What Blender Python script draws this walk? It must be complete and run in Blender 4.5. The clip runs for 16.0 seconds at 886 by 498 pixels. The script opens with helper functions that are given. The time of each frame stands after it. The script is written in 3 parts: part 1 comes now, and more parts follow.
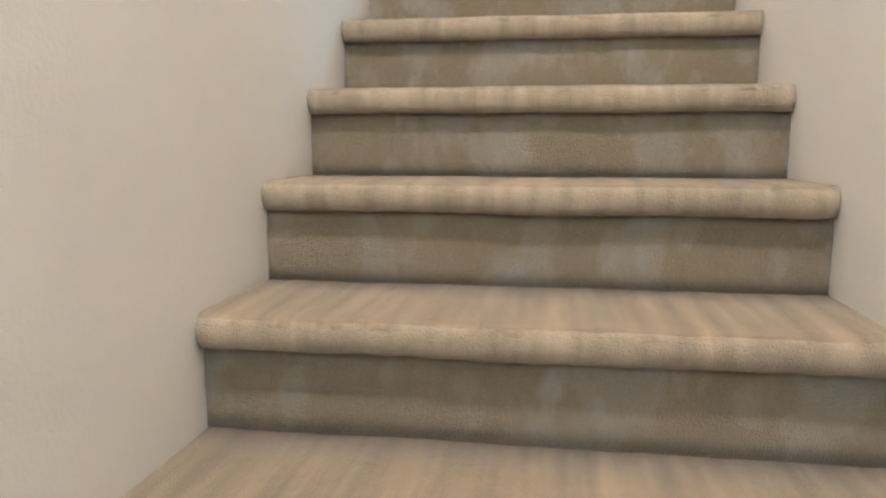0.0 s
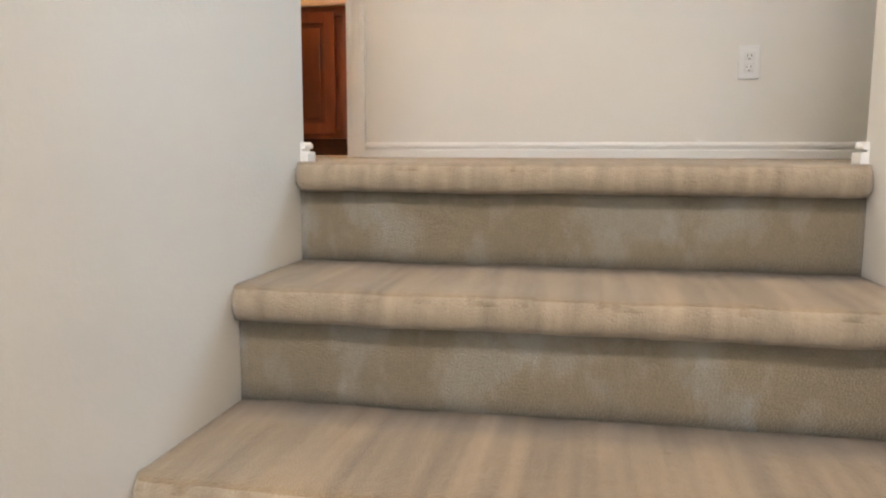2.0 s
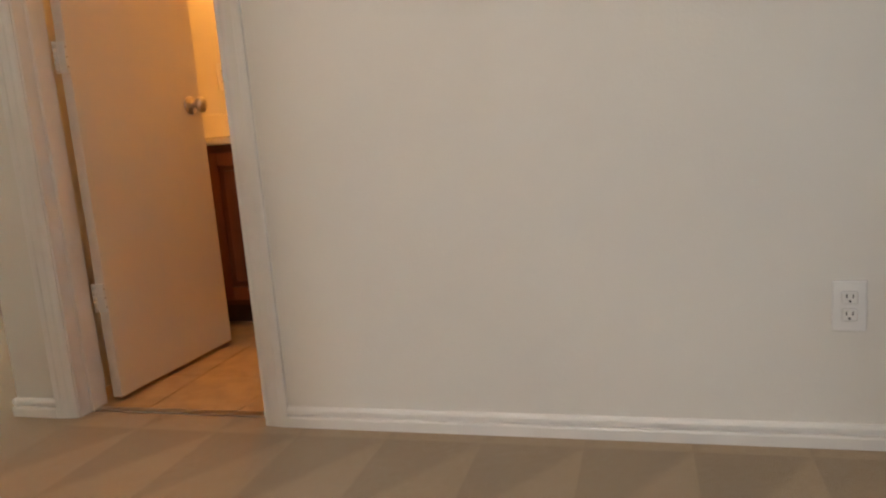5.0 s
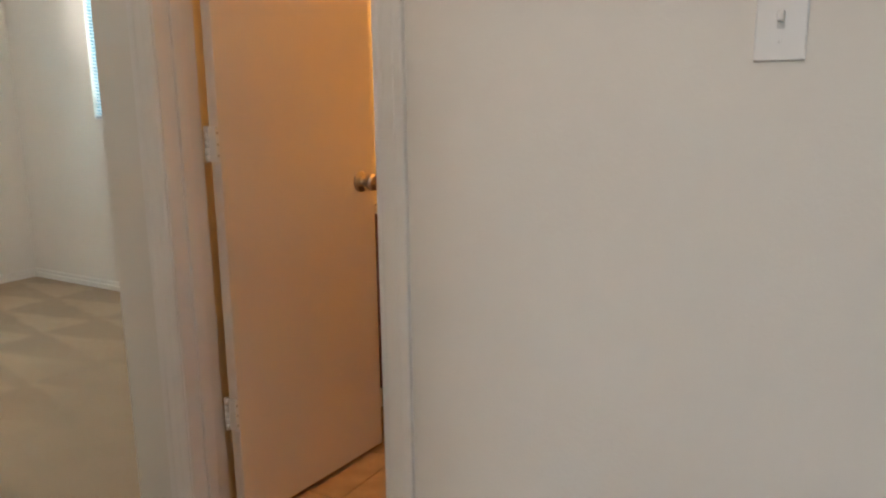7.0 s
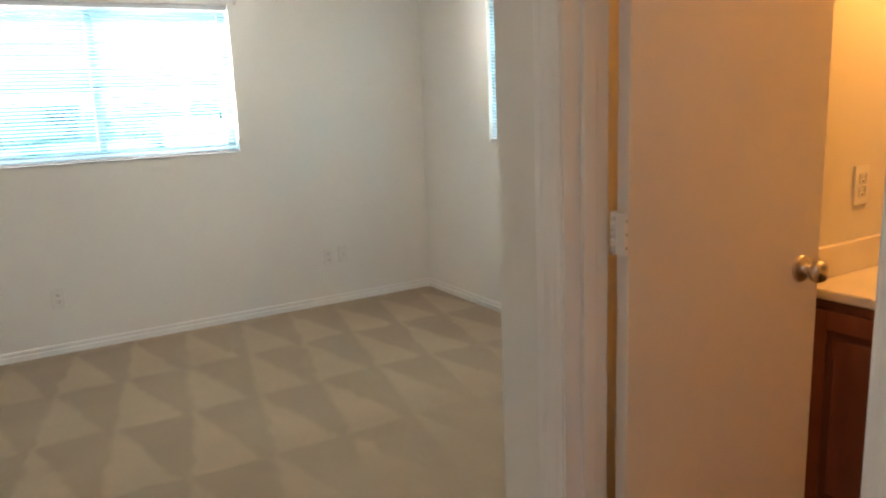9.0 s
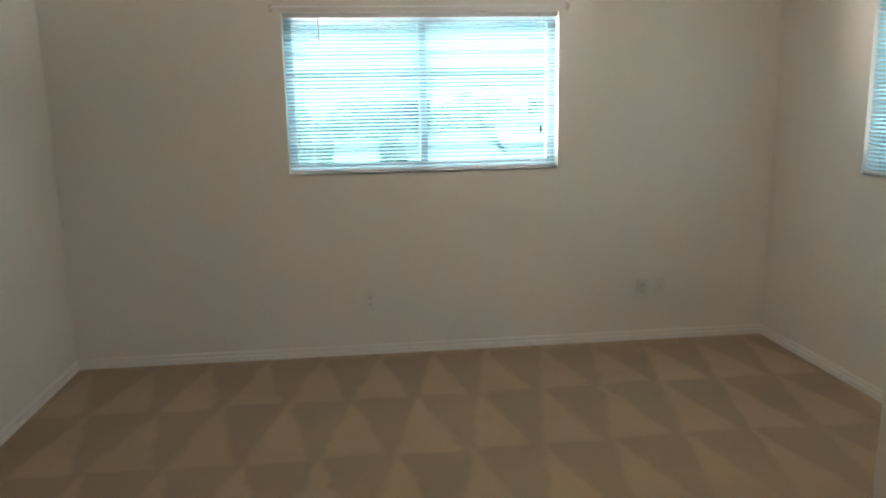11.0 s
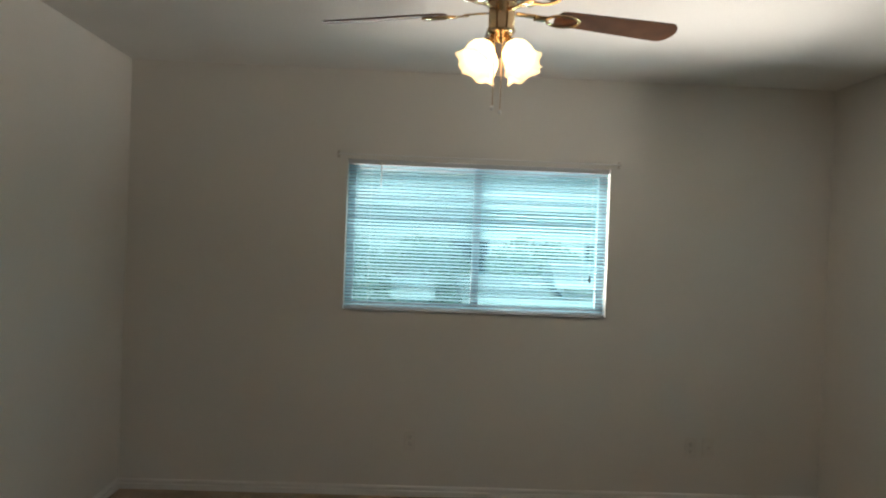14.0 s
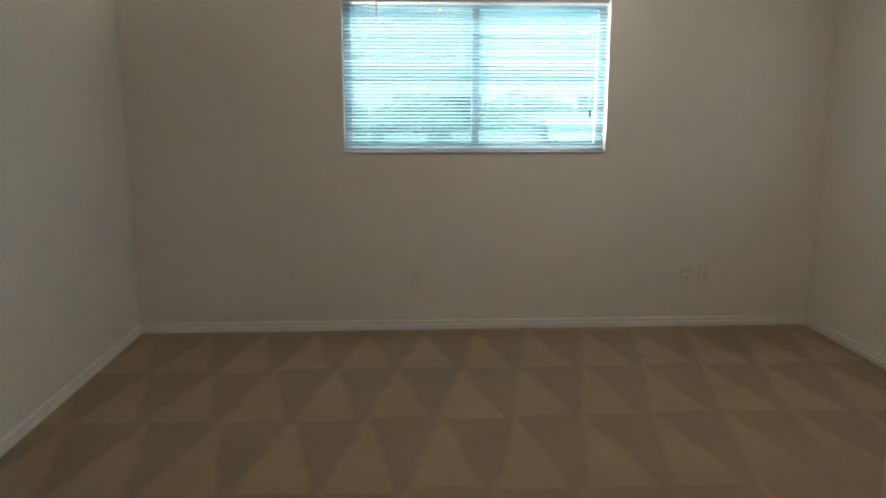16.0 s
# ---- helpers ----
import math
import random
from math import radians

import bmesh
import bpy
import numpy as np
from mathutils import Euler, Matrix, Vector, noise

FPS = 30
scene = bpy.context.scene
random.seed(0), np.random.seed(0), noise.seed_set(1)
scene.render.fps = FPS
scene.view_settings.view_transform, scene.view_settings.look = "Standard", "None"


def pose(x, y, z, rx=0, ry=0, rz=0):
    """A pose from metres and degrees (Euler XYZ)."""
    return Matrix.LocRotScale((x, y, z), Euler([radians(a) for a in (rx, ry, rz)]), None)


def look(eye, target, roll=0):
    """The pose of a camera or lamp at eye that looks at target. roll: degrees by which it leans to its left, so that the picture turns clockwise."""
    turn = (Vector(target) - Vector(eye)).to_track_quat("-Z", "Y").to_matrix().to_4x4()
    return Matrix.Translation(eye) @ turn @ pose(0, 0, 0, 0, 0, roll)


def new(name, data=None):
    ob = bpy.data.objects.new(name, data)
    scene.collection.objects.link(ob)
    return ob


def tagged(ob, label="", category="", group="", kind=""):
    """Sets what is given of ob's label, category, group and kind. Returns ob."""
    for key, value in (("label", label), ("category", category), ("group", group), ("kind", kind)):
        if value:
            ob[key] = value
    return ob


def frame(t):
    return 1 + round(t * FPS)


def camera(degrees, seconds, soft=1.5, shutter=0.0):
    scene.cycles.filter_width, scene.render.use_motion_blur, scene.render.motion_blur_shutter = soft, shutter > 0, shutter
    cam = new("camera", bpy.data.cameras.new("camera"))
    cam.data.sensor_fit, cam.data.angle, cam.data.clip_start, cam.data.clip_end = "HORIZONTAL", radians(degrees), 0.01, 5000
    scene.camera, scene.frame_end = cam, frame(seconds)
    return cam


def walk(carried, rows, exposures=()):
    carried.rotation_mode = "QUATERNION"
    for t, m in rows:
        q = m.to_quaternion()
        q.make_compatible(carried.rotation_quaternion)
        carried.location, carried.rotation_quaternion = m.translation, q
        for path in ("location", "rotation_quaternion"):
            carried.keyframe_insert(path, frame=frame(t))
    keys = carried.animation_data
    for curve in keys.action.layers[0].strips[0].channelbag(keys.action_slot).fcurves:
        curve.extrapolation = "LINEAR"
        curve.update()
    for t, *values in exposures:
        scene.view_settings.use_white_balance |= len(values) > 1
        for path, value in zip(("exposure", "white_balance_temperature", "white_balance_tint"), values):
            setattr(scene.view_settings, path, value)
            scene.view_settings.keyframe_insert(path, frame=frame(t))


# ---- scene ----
# ---- camera ----
cam = camera(61.1, 16.0, soft=2.2)
PATH = [
    (0, (0.538, -2.153, -0.499), (0.247, -0.194, -0.775), 0.1),
    (0.5, (0.552, -1.955, -0.397), (0.228, 0.003, -0.645), -0.26),
    (1, (0.532, -1.752, -0.242), (0.222, 0.203, -0.532), -0.29),
    (1.5, (0.583, -1.551, -0.118), (0.184, 0.390, -0.388), -0.02),
    (2, (0.546, -1.347, 0.020), (0.171, 0.601, -0.236), 0.11),
    (2.5, (0.526, -1.141, 0.175), (0.161, 0.803, -0.125), 1.39),
    (3, (0.579, -0.92, 0.374), (0.148, 0.997, 0.002), 1.5),
    (3.5, (0.629, -0.839, 0.523), (0.238, 1.086, 0.147), -0.0),
    (4, (0.692, -0.626, 0.647), (0.291, 1.299, 0.28), -1.8),
    (4.2, (0.73, -0.565, 0.662), (0.31, 1.358, 0.307), -3.5),
    (6.3, (0.545, 0.188, 1.144), (-0.262, 1.968, 0.72), -1.1),
    (6.5, (0.548, 0.235, 1.165), (-0.331, 1.98, 0.735), -1.1),
    (7, (0.496, 0.27, 1.166), (-0.509, 1.953, 0.769), -0.8),
    (7.5, (0.44, 0.316, 1.201), (-0.718, 1.899, 0.808), -1.5),
    (8, (0.316, 0.369, 1.319), (-0.979, 1.825, 0.867), -2.1),
    (8.5, (0.224, 0.429, 1.32), (-1.283, 1.679, 0.912), -2.1),
    (9, (0.141, 0.519, 1.346), (-1.541, 1.523, 0.948), -2.3),
    (9.5, (-0.007, 0.665, 1.326), (-1.843, 1.367, 0.957), -2.6),
    (10, (-0.23, 0.742, 1.425), (-2.155, 1.119, 1.033), -2.5),
    (10.2, (-0.249, 0.706, 1.441), (-2.194, 0.964, 1.056), -2.5),
    (12.3, (-0.252, 0.769, 1.435), (-2.207, 0.935, 1.048), 0.3),
    (12.5, (-0.209, 0.761, 1.431), (-2.168, 0.88, 1.043), 0.4),
    (13, (-0.125, 0.725, 1.416), (-2.101, 0.783, 1.114), 0.6),
    (13.5, (-0.111, 0.754, 1.446), (-2.107, 0.802, 1.328), 1.1),
    (14, (-0.17, 0.761, 1.471), (-2.169, 0.826, 1.451), 2.2),
    (14.5, (-0.166, 0.78, 1.47), (-2.164, 0.851, 1.446), 1.9),
    (15, (-0.169, 0.766, 1.454), (-2.166, 0.846, 1.377), 1.4),
    (15.5, (-0.166, 0.767, 1.418), (-2.153, 0.845, 1.208), 0.7),
    (16, (-0.111, 0.702, 1.351), (-2.071, 0.793, 0.966), -0.0),
]
EXPOSURES = [(0.0, 2.78, 6580, 12), (2.0, 2.65, 6650, 13), (4.0, 2.1, 6950, 15), (7.0, 1.88, 6250, 12), (8.5, 1.88, 6100, 11), (9.0, 1.84, 6150, 11),
             (10.2, 1.2, 6350, 12), (12.5, 0.96, 6600, 13), (13.0, 1.04, 6600, 13), (13.5, 0.62, 6550, 12), (14.2, 0.06, 6500, 10), (15.0, 0.06, 6500, 10), (16.0, 0.64, 6600, 13)]
walk(cam, [(t, look(eye, aim, roll)) for t, eye, aim, roll in PATH], EXPOSURES)

# ---- plan, metres; the upper floor is z = 0, the stairs climb along +y ----
W = 1.008           # stair width
RISE, RUN = 0.189, 0.277
D = 1.479           # wall with the bathroom door
XJ, XH = -0.377, -0.994   # door opening
WX = -1.218         # free corner of the bathroom wall
LX, Y0, Y1 = -4.485, -0.898, 3.157   # loft
H = 2.436
WIN = (0.338, 1.856, 1.062, 1.926)
W2 = (-3.669, -2.55)
XE = 2.3            # end of the landing
STEPS = 14
ZL = -STEPS * RISE
YE = 0.066          # end of the stair walls
YB = -5.6           # back of the stairwell
T = 0.115           # inner walls

# ---- world and light ----
world = bpy.data.worlds.new("world")
scene.world = world
world.use_nodes = True
wn = world.node_tree.nodes
sky = wn.new("ShaderNodeTexSky")
sky.sky_type = "NISHITA"
sky.sun_disc = False
sky.sun_elevation = radians(48)
sky.sun_rotation = radians(114)
wn["Background"].inputs["Strength"].default_value = 0.13
world.node_tree.links.new(sky.outputs[0], wn["Background"].inputs[0])

sun = new("sun", bpy.data.lights.new("sun", "SUN"))
sun.data.energy, sun.data.angle, sun.data.color = 5.0, radians(0.5), (1, 0.95, 0.88)
sun.matrix_world = look((22, -10, 27), (0, 0, 0))


def lamp(name, kind, energy, color, m, size=0.1):
    ob = new(name, bpy.data.lights.new(name, kind))
    ob.data.energy, ob.data.color = energy, color
    if kind == "AREA":
        ob.data.shape, ob.data.size = "DISK", size
    else:
        ob.data.shadow_soft_size = size
    ob.matrix_world = m
    return ob


SWZ = (0.3, 1.9)    # heights of the stairwell window

lamp("bathroom_lamp", "POINT", 7.5, (1, .42, .08), pose(-.83, 2.80, 1.97), .09)
lamp("stairwell_lamp", "AREA", 13.0, (1, .96, .95), pose(.45, -2.3, H - .03), .30)
lamp("landing_lamp", "AREA", 1.75, (1, .76, .61), pose(-.15, .45, H - .03), .30)
sky_lamp = lamp("stairwell_window_light", "AREA", 6.5, (0.74, 0.89, 1.0), look((W / 2, YB + .02, 1.1), (W / 2, 0, .6)), .8)
end_lamp = lamp("landing_window_light", "AREA", 1.1, (0.42, 0.72, 1.0), look((XE + .06, 1.05, 1.42), (1.0, -.05, .9)), .8)
end_lamp.data.spread = radians(90)
end_lamp.data.shape, end_lamp.data.size, end_lamp.data.size_y = "RECTANGLE", .42, 1.1
sky_lamp.data.shape, sky_lamp.data.size, sky_lamp.data.size_y = "RECTANGLE", .88, 1.55

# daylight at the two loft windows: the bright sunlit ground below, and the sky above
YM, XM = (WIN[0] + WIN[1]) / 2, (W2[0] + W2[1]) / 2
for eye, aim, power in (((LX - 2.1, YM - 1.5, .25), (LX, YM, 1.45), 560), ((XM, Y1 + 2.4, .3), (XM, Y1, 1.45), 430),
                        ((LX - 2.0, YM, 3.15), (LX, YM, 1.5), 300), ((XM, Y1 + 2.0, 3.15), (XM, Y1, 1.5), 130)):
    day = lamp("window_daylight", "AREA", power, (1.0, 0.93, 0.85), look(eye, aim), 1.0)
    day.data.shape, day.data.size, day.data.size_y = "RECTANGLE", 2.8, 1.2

# ---- materials ----
def mat(name, color, rough=0.6, metal=0.0, var=0.0, scale=6.0, fine=0.0, fine_scale=300.0, bump=0.0, bump_scale=200.0, spec=0.5):
    """A base colour with coarse and fine variation and relief, in metres."""
    m = bpy.data.materials.new(name)
    m.use_nodes = True
    n, l = m.node_tree.nodes, m.node_tree.links
    b = n["Principled BSDF"]
    b.inputs["Base Color"].default_value = (*color, 1)
    b.inputs["Roughness"].default_value = rough
    b.inputs["Metallic"].default_value = metal
    b.inputs["Specular IOR Level"].default_value = spec
    g = n.new("ShaderNodeNewGeometry")
    last = None
    for amount, sc in ((var, scale), (fine, fine_scale)):
        if amount:
            t = n.new("ShaderNodeTexNoise")
            t.inputs["Scale"].default_value = sc
            t.inputs["Detail"].default_value = 5
            l.new(g.outputs["Position"], t.inputs["Vector"])
            r = n.new("ShaderNodeMapRange")
            r.inputs["From Min"].default_value, r.inputs["From Max"].default_value = 0.3, 0.7
            r.inputs["To Min"].default_value, r.inputs["To Max"].default_value = 1 - amount, 1 + amount
            l.new(t.outputs[0], r.inputs["Value"])
            x = n.new("ShaderNodeVectorMath")
            x.operation = "SCALE"
            if last is None:
                x.inputs[0].default_value = color
            else:
                l.new(last, x.inputs[0])
            l.new(r.outputs[0], x.inputs["Scale"])
            last = x.outputs[0]
    if last is not None:
        l.new(last, b.inputs["Base Color"])
    if bump:
        t = n.new("ShaderNodeTexNoise")
        t.inputs["Scale"].default_value = bump_scale
        t.inputs["Detail"].default_value = 4
        l.new(g.outputs["Position"], t.inputs["Vector"])
        u = n.new("ShaderNodeBump")
        u.inputs["Strength"].default_value = 1.0
        u.inputs["Distance"].default_value = bump
        l.new(t.outputs[0], u.inputs["Height"])
        l.new(u.outputs[0], b.inputs["Normal"])
    return m


WALL = mat("wall_paint", (0.70, 0.67, 0.615), 0.6, var=0.03, scale=1.5, bump=0.0006, bump_scale=120)
CEIL = mat("ceiling_paint", (0.74, 0.72, 0.68), 0.8, var=0.03, scale=2, bump=0.002, bump_scale=90)
TRIM = mat("trim_paint", (0.73, 0.705, 0.665), 0.4, var=0.03, scale=8)


def carpet(name, marks, color):
    """Cut-pile carpet. marks: the fan-shaped tracks that a vacuum cleaner leaves in the pile."""
    m = bpy.data.materials.new(name)
    m.use_nodes = True
    n, l = m.node_tree.nodes, m.node_tree.links
    b = n["Principled BSDF"]
    b.inputs["Roughness"].default_value = 0.95
    b.inputs["Specular IOR Level"].default_value = 0.1
    b.inputs["Sheen Weight"].default_value = 0.25
    b.inputs["Sheen Roughness"].default_value = 0.6
    g = n.new("ShaderNodeNewGeometry")

    def op(kind, a, c=0.0):
        x = n.new("ShaderNodeMath")
        x.operation = kind
        for k, v in enumerate((a, c)):
            if isinstance(v, (int, float)):
                x.inputs[k].default_value = v
            else:
                l.new(v, x.inputs[k])
        return x.outputs[0]

    def cloud(scale, detail=4, stretch=(1, 1, 1)):
        v = n.new("ShaderNodeVectorMath")
        v.operation = "MULTIPLY"
        l.new(g.outputs["Position"], v.inputs[0])
        v.inputs[1].default_value = stretch
        t = n.new("ShaderNodeTexNoise")
        t.inputs["Scale"].default_value = scale
        t.inputs["Detail"].default_value = detail
        l.new(v.outputs[0], t.inputs["Vector"])
        return op("SUBTRACT", t.outputs[0], 0.5)

    sep = n.new("ShaderNodeSeparateXYZ")
    l.new(g.outputs["Position"], sep.inputs[0])
    px, py = sep.outputs[0], sep.outputs[1]
    value = op("MULTIPLY", cloud(3.0), 0.35)
    pale = None
    if marks == "vacuumed":
        # loft: strokes away from the landing, rows across the room
        wob = cloud(1.3, 2)
        wx = op("ADD", px, op("MULTIPLY", cloud(2.1, 2), 0.14))
        row = op("DIVIDE", op("ADD", wx, 4.42), 0.62)
        u = op("FRACT", row)
        shift = op("MULTIPLY", op("FLOOR", row), 0.43)
        v = op("FRACT", op("ADD", op("ADD", op("DIVIDE", py, 0.315), shift), op("MULTIPLY", wob, 0.22)))
        ragged = op("MULTIPLY", cloud(11, 3), 0.5)
        tent = op("ABSOLUTE", op("SUBTRACT", op("MULTIPLY", v, 2.0), 1.0))
        d1 = op("ADD", op("SUBTRACT", op("MULTIPLY", u, 0.84), tent), ragged)
        k1 = n.new("ShaderNodeMapRange")
        k1.interpolation_type = "SMOOTHSTEP"
        l.new(d1, k1.inputs["Value"])
        k1.inputs["From Min"].default_value, k1.inputs["From Max"].default_value = -0.12, 0.10
        # landing: slanting strokes against the bathroom wall
        r2 = op("DIVIDE", op("SUBTRACT", 1.42, py), 0.40)
        u2 = op("FRACT", r2)
        v2 = op("FRACT", op("ADD", op("DIVIDE", px, 0.25), op("MULTIPLY", wob, 0.1)))
        k2 = n.new("ShaderNodeMapRange")
        k2.interpolation_type = "SMOOTHSTEP"
        l.new(op("SUBTRACT", u2, op("SUBTRACT", 1.0, v2)), k2.inputs["Value"])
        k2.inputs["From Min"].default_value, k2.inputs["From Max"].default_value = -0.08, 0.08
        fade = n.new("ShaderNodeMapRange")
        l.new(py, fade.inputs["Value"])
        fade.inputs["From Min"].default_value, fade.inputs["From Max"].default_value = 0.5, 1.1
        hall = op("MULTIPLY", op("SUBTRACT", k2.outputs[0], 0.5), op("MULTIPLY", fade.outputs[0], 0.8))
        side = op("GREATER_THAN", px, -1.0)
        trod = n.new("ShaderNodeMapRange")
        trod.interpolation_type = "SMOOTHSTEP"
        l.new(op("ADD", op("ADD", px, op("MULTIPLY", py, 0.22)), op("MULTIPLY", cloud(1.6, 3), 1.6)), trod.inputs["Value"])
        trod.inputs["From Min"].default_value, trod.inputs["From Max"].default_value = -2.5, -1.6
        trod.inputs["To Min"].default_value, trod.inputs["To Max"].default_value = 1.0, 0.15
        loft = op("MULTIPLY", op("SUBTRACT", k1.outputs[0], 0.45), trod.outputs[0])
        mix = op("ADD", op("MULTIPLY", hall, side), op("MULTIPLY", loft, op("SUBTRACT", 1.0, side)))
        strength = op("ADD", 0.25, op("MULTIPLY", cloud(1.7, 2), 0.45))
        value = op("ADD", value, op("MULTIPLY", mix, strength))
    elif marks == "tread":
        # brushed streaks on the treads; light on the pile turned over the nosing is painted as a paler lip
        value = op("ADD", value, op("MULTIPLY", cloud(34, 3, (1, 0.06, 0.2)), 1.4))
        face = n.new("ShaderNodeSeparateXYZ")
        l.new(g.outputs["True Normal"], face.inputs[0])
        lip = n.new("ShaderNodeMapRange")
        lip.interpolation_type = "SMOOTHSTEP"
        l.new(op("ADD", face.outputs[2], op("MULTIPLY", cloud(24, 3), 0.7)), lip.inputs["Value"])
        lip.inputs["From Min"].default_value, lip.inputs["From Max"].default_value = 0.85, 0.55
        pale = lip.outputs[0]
        # a darker line painted along the lip's edge for the shade in the crease
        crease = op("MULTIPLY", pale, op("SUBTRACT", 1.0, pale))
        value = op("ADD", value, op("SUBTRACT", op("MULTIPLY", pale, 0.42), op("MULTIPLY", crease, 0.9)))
    else:
        # rubbed patches with upright smears on the risers
        def patches(scale, low, high, stretch):
            r = n.new("ShaderNodeMapRange")
            r.interpolation_type = "SMOOTHSTEP"
            l.new(cloud(scale, 5, stretch), r.inputs["Value"])
            r.inputs["From Min"].default_value, r.inputs["From Max"].default_value = low, high
            return r.outputs[0]
        pale = op("ADD", op("MULTIPLY", patches(7, 0.02, 0.12, (1.3, 1, 0.8)), 0.75), op("MULTIPLY", patches(17, 0.06, 0.16, (1.2, 1, 0.6)), 0.5))
        value = op("ADD", value, op("MULTIPLY", pale, 0.34))
        value = op("ADD", value, op("MULTIPLY", cloud(9, 3, (1, 1, 0.5)), 0.3))
    value = op("ADD", value, op("MULTIPLY", cloud(420, 2), 0.5))
    value = op("ADD", value, op("MULTIPLY", cloud(60, 3), 0.22))
    s = n.new("ShaderNodeVectorMath")
    s.operation = "SCALE"
    s.inputs[0].default_value = color
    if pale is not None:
        # the painted lip and the rubbed patches are greyer
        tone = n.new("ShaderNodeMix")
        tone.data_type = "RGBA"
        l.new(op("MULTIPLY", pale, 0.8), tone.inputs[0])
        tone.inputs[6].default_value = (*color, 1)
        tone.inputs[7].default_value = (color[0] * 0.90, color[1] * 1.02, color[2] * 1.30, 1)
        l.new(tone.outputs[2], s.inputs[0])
    l.new(op("ADD", value, 1.0), s.inputs["Scale"])
    l.new(s.outputs[0], b.inputs["Base Color"])
    u = n.new("ShaderNodeBump")
    u.inputs["Strength"].default_value = 1.0
    u.inputs["Distance"].default_value = 0.004
    l.new(op("ADD", cloud(330, 3), op("MULTIPLY", cloud(45, 3), 0.6)), u.inputs["Height"])
    l.new(u.outputs[0], b.inputs["Normal"])
    return m


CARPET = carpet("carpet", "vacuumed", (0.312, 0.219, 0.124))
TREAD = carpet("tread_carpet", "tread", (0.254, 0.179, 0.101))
# the same carpet, darker and more olive to paint the risers' cooler, dimmer light
RISER = carpet("shaded_riser_carpet", "riser", (0.215, 0.169, 0.107))
DOORP = mat("door_paint", (0.72, 0.66, 0.60), 0.45, var=0.03, scale=3, bump=0.0003, bump_scale=60)
WHITE = mat("white_plastic", (0.73, 0.72, 0.70), 0.35)
PLATE = mat("painted_plate", (0.67, 0.635, 0.575), 0.5, var=0.03, scale=30)
DARK = mat("dark_slot", (0.03, 0.03, 0.03), 0.6)
NICKEL = mat("satin_nickel", (0.55, 0.50, 0.44), 0.28, metal=1.0, var=0.06, scale=40)
BRASS = mat("polished_brass", (0.62, 0.45, 0.27), 0.14, metal=1.0)


def oak(name, color, stretch):
    """Stained oak with cathedral grain."""
    m = mat(name, color, 0.38, var=0.15, scale=5)
    n, l = m.node_tree.nodes, m.node_tree.links
    b = n["Principled BSDF"]
    src = b.inputs["Base Color"].links[0].from_socket
    g = n.new("ShaderNodeNewGeometry")
    v = n.new("ShaderNodeVectorMath")
    v.operation = "MULTIPLY"
    v.inputs[1].default_value = stretch
    l.new(g.outputs["Position"], v.inputs[0])
    w = n.new("ShaderNodeTexWave")
    w.wave_type = "RINGS"
    w.inputs["Scale"].default_value = 9
    w.inputs["Distortion"].default_value = 5
    w.inputs["Detail"].default_value = 3
    l.new(v.outputs[0], w.inputs["Vector"])
    r = n.new("ShaderNodeMapRange")
    r.inputs["To Min"].default_value, r.inputs["To Max"].default_value = 0.72, 1.2
    l.new(w.outputs[1], r.inputs["Value"])
    x = n.new("ShaderNodeVectorMath")
    x.operation = "SCALE"
    l.new(src, x.inputs[0])
    l.new(r.outputs[0], x.inputs["Scale"])
    l.new(x.outputs[0], b.inputs["Base Color"])
    return m


WOOD = oak("cherry_stained_oak", (0.20, 0.062, 0.03), (1.2, 1.2, 0.15))
WOODP = oak("cherry_stained_panel", (0.21, 0.066, 0.032), (1.0, 1.0, 0.22))
WOODD = mat("dark_kick", (0.07, 0.03, 0.02), 0.6, var=0.2, scale=10)
COUNTER = mat("cultured_marble", (0.75, 0.70, 0.62), 0.2, var=0.05, scale=5)
TILE = mat("vinyl_tile", (0.42, 0.30, 0.18), 0.45, var=0.15, scale=14)
BLADE = mat("blade_walnut", (0.12, 0.055, 0.03), 0.4, var=0.25, scale=12)
# grey puts the backlit shade of the window frame into its colour
VINYL = mat("shaded_vinyl", (0.34, 0.38, 0.42), 0.4, var=.05, scale=20)


def slat_paint(name):
    """Thin painted aluminium slats; cyan tint and translucence stand in for their backlit glow."""
    m = mat(name, (0.46, 0.60, 0.68), 0.45)
    n, l = m.node_tree.nodes, m.node_tree.links
    a, x = n.new("ShaderNodeBsdfTranslucent"), n.new("ShaderNodeMixShader")
    a.inputs[0].default_value = (0.48, 0.78, 0.84, 1)
    x.inputs[0].default_value = 0.42
    l.new(n["Principled BSDF"].outputs[0], x.inputs[1])
    l.new(a.outputs[0], x.inputs[2])
    l.new(x.outputs[0], n["Material Output"].inputs[0])
    return m


SLAT = slat_paint("blind_slat")
STUCCO = mat("stucco", (0.74, 0.71, 0.65), 0.9, var=0.08, scale=1.2, bump=0.01, bump_scale=30)
ROOF = mat("roof_shingle", (0.34, 0.33, 0.31), 0.9, var=0.2, scale=4)
GROUT = mat("grout", (0.30, 0.22, 0.14), 0.8, var=0.1, scale=20)
RAWWOOD = mat("bare_wood", (0.40, 0.20, 0.08), 0.7, var=0.2, scale=30)
# white plastic with the shade of the toggle slot put into its colour
SLOT_SHADE = mat("shaded_plastic", (0.55, 0.54, 0.52), 0.4)
SLATRAIL = mat("blind_rail", (0.50, 0.51, 0.53), 0.4)
CORD = mat("cord", (0.75, 0.75, 0.72), 0.8)
WAND = mat("clear_wand", (0.8, 0.82, 0.84), 0.1)
